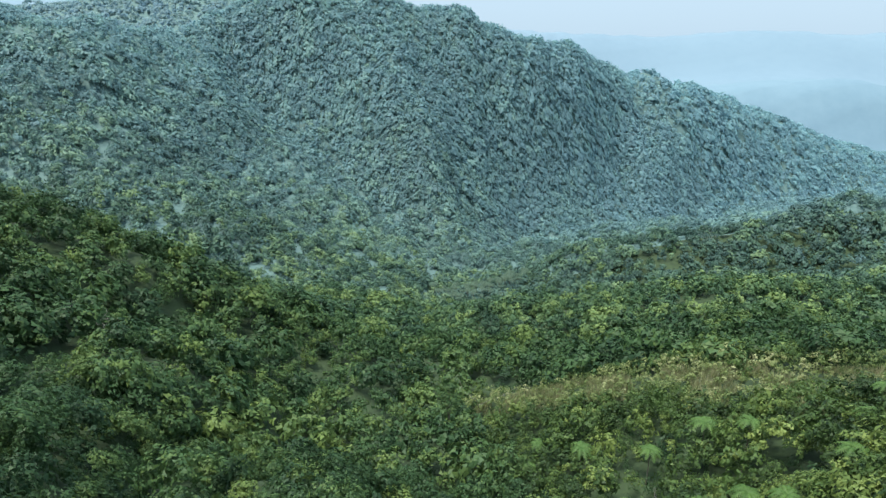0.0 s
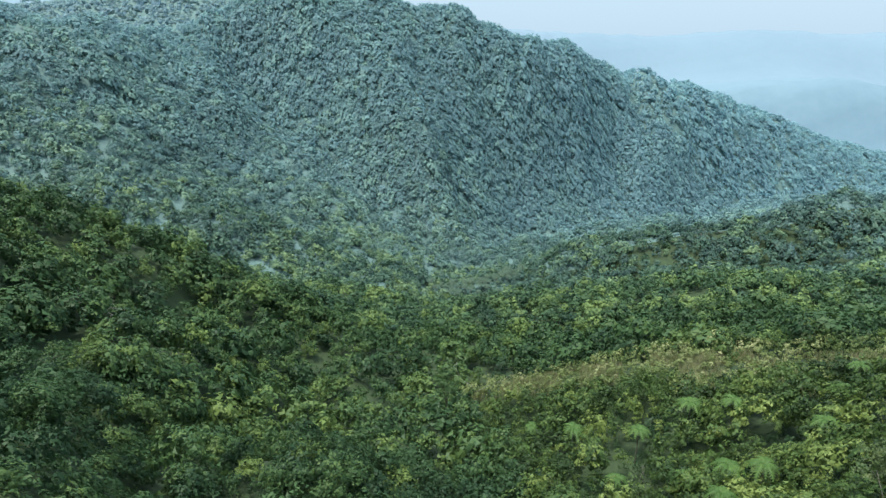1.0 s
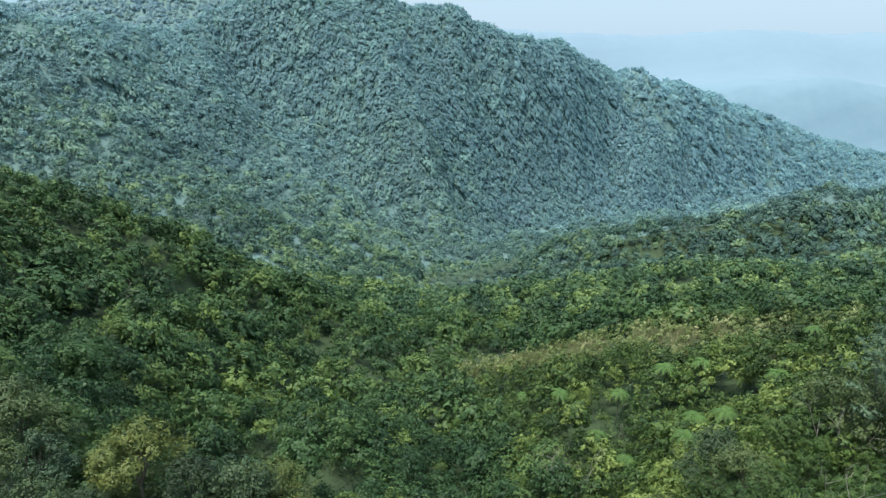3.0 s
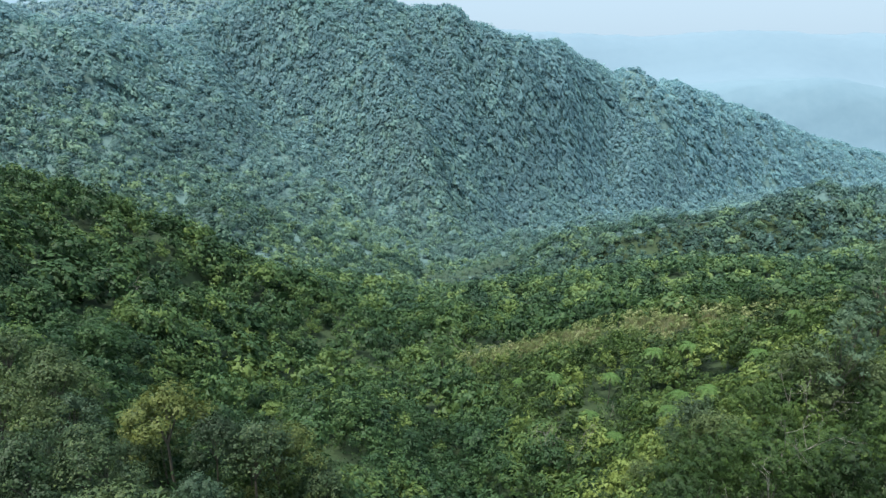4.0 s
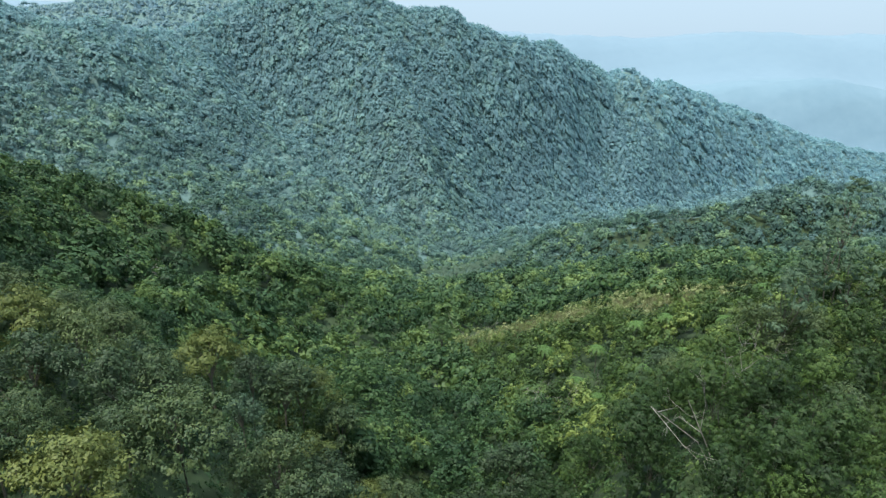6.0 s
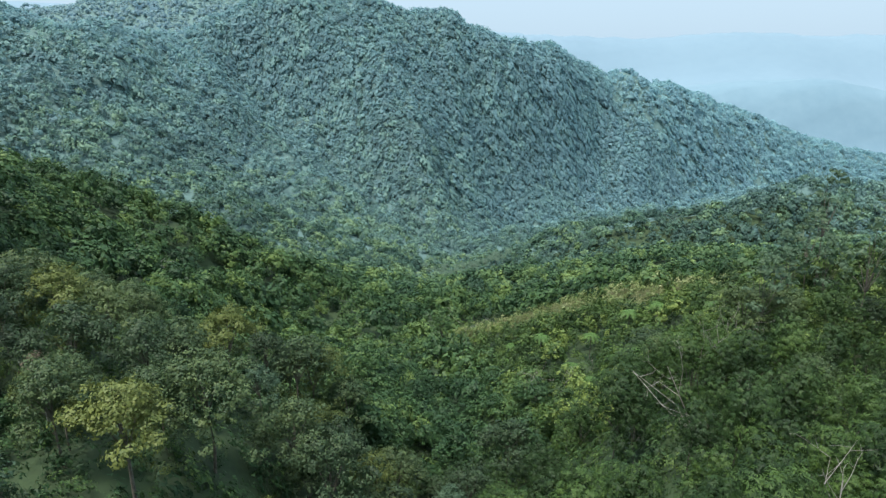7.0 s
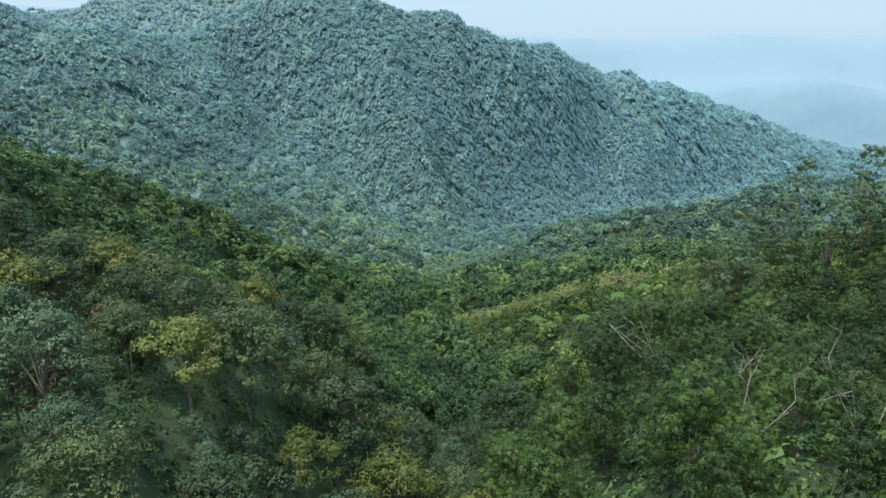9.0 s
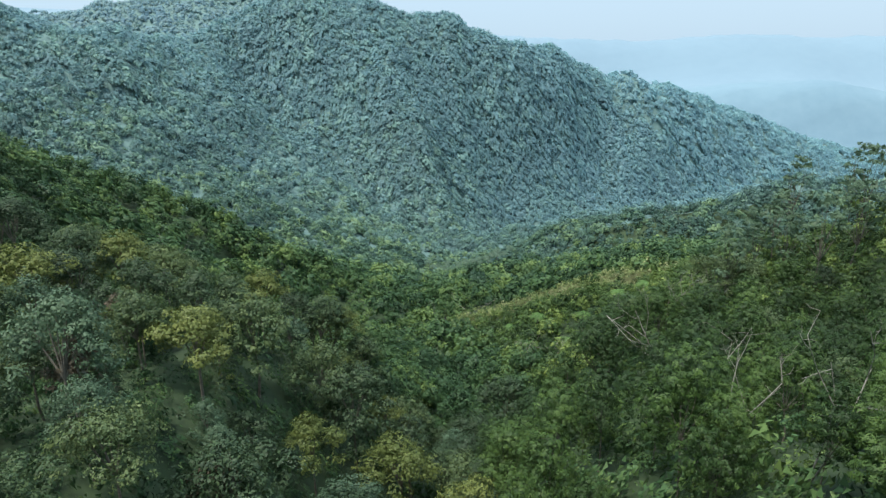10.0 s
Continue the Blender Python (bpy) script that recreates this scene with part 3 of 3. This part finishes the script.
plant("surrounding_woods", "green forest on the slopes round the valley's head", p, wood_patches(240, 7, 9.5, 4, 8, 4, 1.4, 1.2, sides=5), SLOPE_LEAF, 72, wild=2.0)

# ---- the nearer trees, each by itself ----
KINDS = [tree("broadleaf_tree", "green broadleaf tree with a lumpy rounded crown", 200 + k, 10.5 + k % 3, 8.0 + k % 4 * 0.9, 8.5, 22 + 4 * k, 330, 14, 0.145, 0.46, LEAF) for k in range(4)]
KINDS += [tree("olive_tree", "tree with a rounded yellowish-green crown", 210 + k, 10.0 + k, 7.6 + k, 7.0, 24, 300, 14, 0.14, 0.42, OLIVE_LEAF, flat=0.6) for k in range(2)]
KINDS += [tree("grey_green_tree", "tree with a dense grey-green rounded crown", 220 + k, 9.6 + k, 7.0 + k, 8.0, 22, 310, 14, 0.135, 0.45, GREY_LEAF) for k in range(2)]
KINDS += [tree("feathery_tree", "bright green tree with fine drooping foliage in domes", 230 + k, 10.0 + k, 6.4 + 0.7 * k, 9.0, 9 + k, 250, 19, 0.072, 0.3, FINE_LEAF, long=4.2, droop=0.8, flat=1.15, lump=(0.24, 0.32), down=-0.4, thick=0.1, wild=0.16) for k in range(3)]
for k in KINDS:
    tagged(k, group="trees of the near slopes")
r = np.random.RandomState(31)
p = scatter(15, -90, 22, -44, 44, 7.0)
x, y = p[:, 0], p[:, 1]
p = p[(np.abs(x) < (y + 60) * 0.80 + 14) & (x < 5)]
q = scatter(20, 4, 88, -46, 46, 6.0)
q = q[q[:, 0] < (q[:, 1] + 60) * 0.80 + 14]
p = np.concatenate([p, q])
first = {}
for x, y in p:
    right = x > 5 and y < 45
    k = r.randint(8, 11) if right and r.uniform() < 0.96 else r.choice([0, 1, 2, 3, 0, 1, 2, 3, 0, 2, 4, 5, 6, 7])
    size = r.uniform(0.8, 1.25) if right else min(math.exp(r.normal(0.05, 0.24)), 1.35 if y > -20 else 1.0)
    m = Matrix.Translation((x, y, float(ground(x, y)))) @ Matrix.Rotation(r.uniform(0, 6.283), 4, "Z") @ Matrix.Diagonal((size, size, size * r.uniform(0.9, 1.1), 1))
    if k in first:
        copy_thing(KINDS[k], m)
    else:
        first[k] = m
for k, m in first.items():
    KINDS[k].matrix_basis = m


def stand(thing, places, seed, grow=0.15, sink=0.0):
    """Copies of a thing at places of the plan, each turned and sized a little differently."""
    r = np.random.RandomState(seed)
    ms = []
    for x, y in places:
        s = r.uniform(1 - grow, 1 + grow)
        ms.append(Matrix.Translation((x, y, float(ground(x, y)) - sink)) @ Matrix.Rotation(r.uniform(0, 6.283), 4, "Z") @ Matrix.Diagonal((s, s, s, 1)))
    for m in ms[1:]:
        copy_thing(thing, m)
    thing.matrix_basis = ms[0]


# slender trees that rise over the spur
stand(tall_tree(300, 25), [(68, 46), (78, 75), (88, 70)], 40, 0.08)
stand(tall_tree(301, 21), [(62, 59), (76, 50), (57, 52), (70, 66), (84, 60), (50, 44), (66, 54)], 41, 0.12)
# tree ferns
stand(fern(310, 9.6, 2.5), [(39.5, 81.4), (47.7, 72), (20, 121), (31, 88), (52, 92), (72, 90), (26, 104)], 42)
stand(fern(311, 9.0, 2.7), [(38.8, 66), (64.9, 82.4), (38.6, 101), (45.6, 78), (17.6, 115), (57, 74), (33, 76), (48, 100)], 43)
# dead trees and bleached limbs
for seed, x, y, high, lean, stems, label in (
    (320, 8, 150, 27, (-0.12, 0), 1, "tall dead tree with a pale bare trunk"),
    (321, 45, 46, 17, (0.25, -0.1), 2, "dead tree with long bleached limbs"),
    (322, 34, 26, 18, (0.2, 0.0), 2, "fallen dead tree with bleached limbs"),
    (323, 29, 15, 18, (-0.35, 0.0), 2, "dead tree with a broken pale trunk"),
    (324, 24, -24, 15, (0.0, 0.05), 2, "bare grey tree among the feathery trees"),
    (325, 19.5, -14.5, 15.5, (0.1, 0.0), 2, "dead tree with pale twigs"),
    (326, 23, 71, 19, (-0.2, 0.0), 3, "dead bush with bleached limbs"),
    (327, -102, 154, 19, (0.0, 0.0), 2, "bare white dead tree on the slope"),
    (328, 184, 415, 18, (0.0, 0.0), 3, "bare grey tree on the dark ridge"),
    (329, 37, 91, 14, (0.0, 0.0), 1, "dead brown trunk among tree ferns"),
):
    bare = bare_tree("dead_tree", label, seed, high, lean, stems=stems)
    bare.matrix_basis = Matrix.Translation((x, y, float(ground(x, y))))

# a dark, creeper-hung tree by the creek, and dry trees on the near slope
vine = tree("creeper_tree", "dark columnar tree hung with creepers", 340, 17, 4.6, 15, 24, 220, 14, 0.2, 0.5, SLOPE_LEAF)
vine.matrix_basis = Matrix.Translation((-39, 138, float(ground(-39, 138)) - 1))
emergent = tree("tall_tree", "tall green tree that stands out over the forest by the creek", 343, 23, 7.5, 12, 20, 230, 13, 0.2, 0.5, SLOPE_LEAF)
emergent.matrix_basis = Matrix.Translation((-1, 141, float(ground(-1, 141))))
dry = tree("dry_tree", "dry brown tree with withered leaves", 341, 9.5, 5.0, 6.5, 18, 90, 9, 0.2, 0.45, DRY_LEAF, bark=PALE_BARK, inner=4)
stand(dry, [(-33, -12), (-21, -16), (-40, 8)], 44)

# a grove of palms on the valley floor
r = np.random.RandomState(45)
grove = []
while len(grove) < 70:
    x, y = r.uniform(-16, 56), r.uniform(404, 476)
    if ((x - 20) / 36) ** 2 + ((y - 440) / 36) ** 2 < 1 and all(math.hypot(x - a, y - b) > 4.5 for a, b in grove):
        grove.append((x, y))
stand(fern(350, 10, 3.6, 12, "palm_tree", PALM_FROND, "grey-green palm in a grove on the valley floor", "palm", "palms in the valley grove"), grove, 46, 0.25)


# grass on the brow of the spur
p = scatter(61, 4, 128, 90, 172, 1.0)
p = p[(scrubby(p[:, 0], p[:, 1]) > 0.3) & (waves(p[:, 0], p[:, 1], 22, 62) > -0.2)]
r = np.random.RandomState(63)
blades = 8
x, y = np.repeat(p[:, 0], blades), np.repeat(p[:, 1], blades)
c = len(x)
root = np.stack([x + r.normal(0, 0.18, c), y + r.normal(0, 0.18, c), ground(x, y) + 0.6], -1)
a, high = r.uniform(0, 6.283, c), r.uniform(0.9, 2.1, c)
side = np.stack([np.cos(a), np.sin(a), np.zeros(c)], -1) * 0.09
tip = root + np.stack([r.normal(0, 0.35, c), r.normal(0, 0.35, c), high], -1)
v = np.stack([root - side - (0, 0, 1.2), root + side - (0, 0, 1.2), tip], 1).reshape(-1, 3)
turf = mesh_object("grass", v, np.arange(c * 3).reshape(-1, 3), [GRASS], tone=np.repeat(np.repeat(r.uniform(0, 1, len(p)), blades), 3))
tagged(turf, "tall pale dry grass on the open brow of the spur", "grass", kind="stuff")
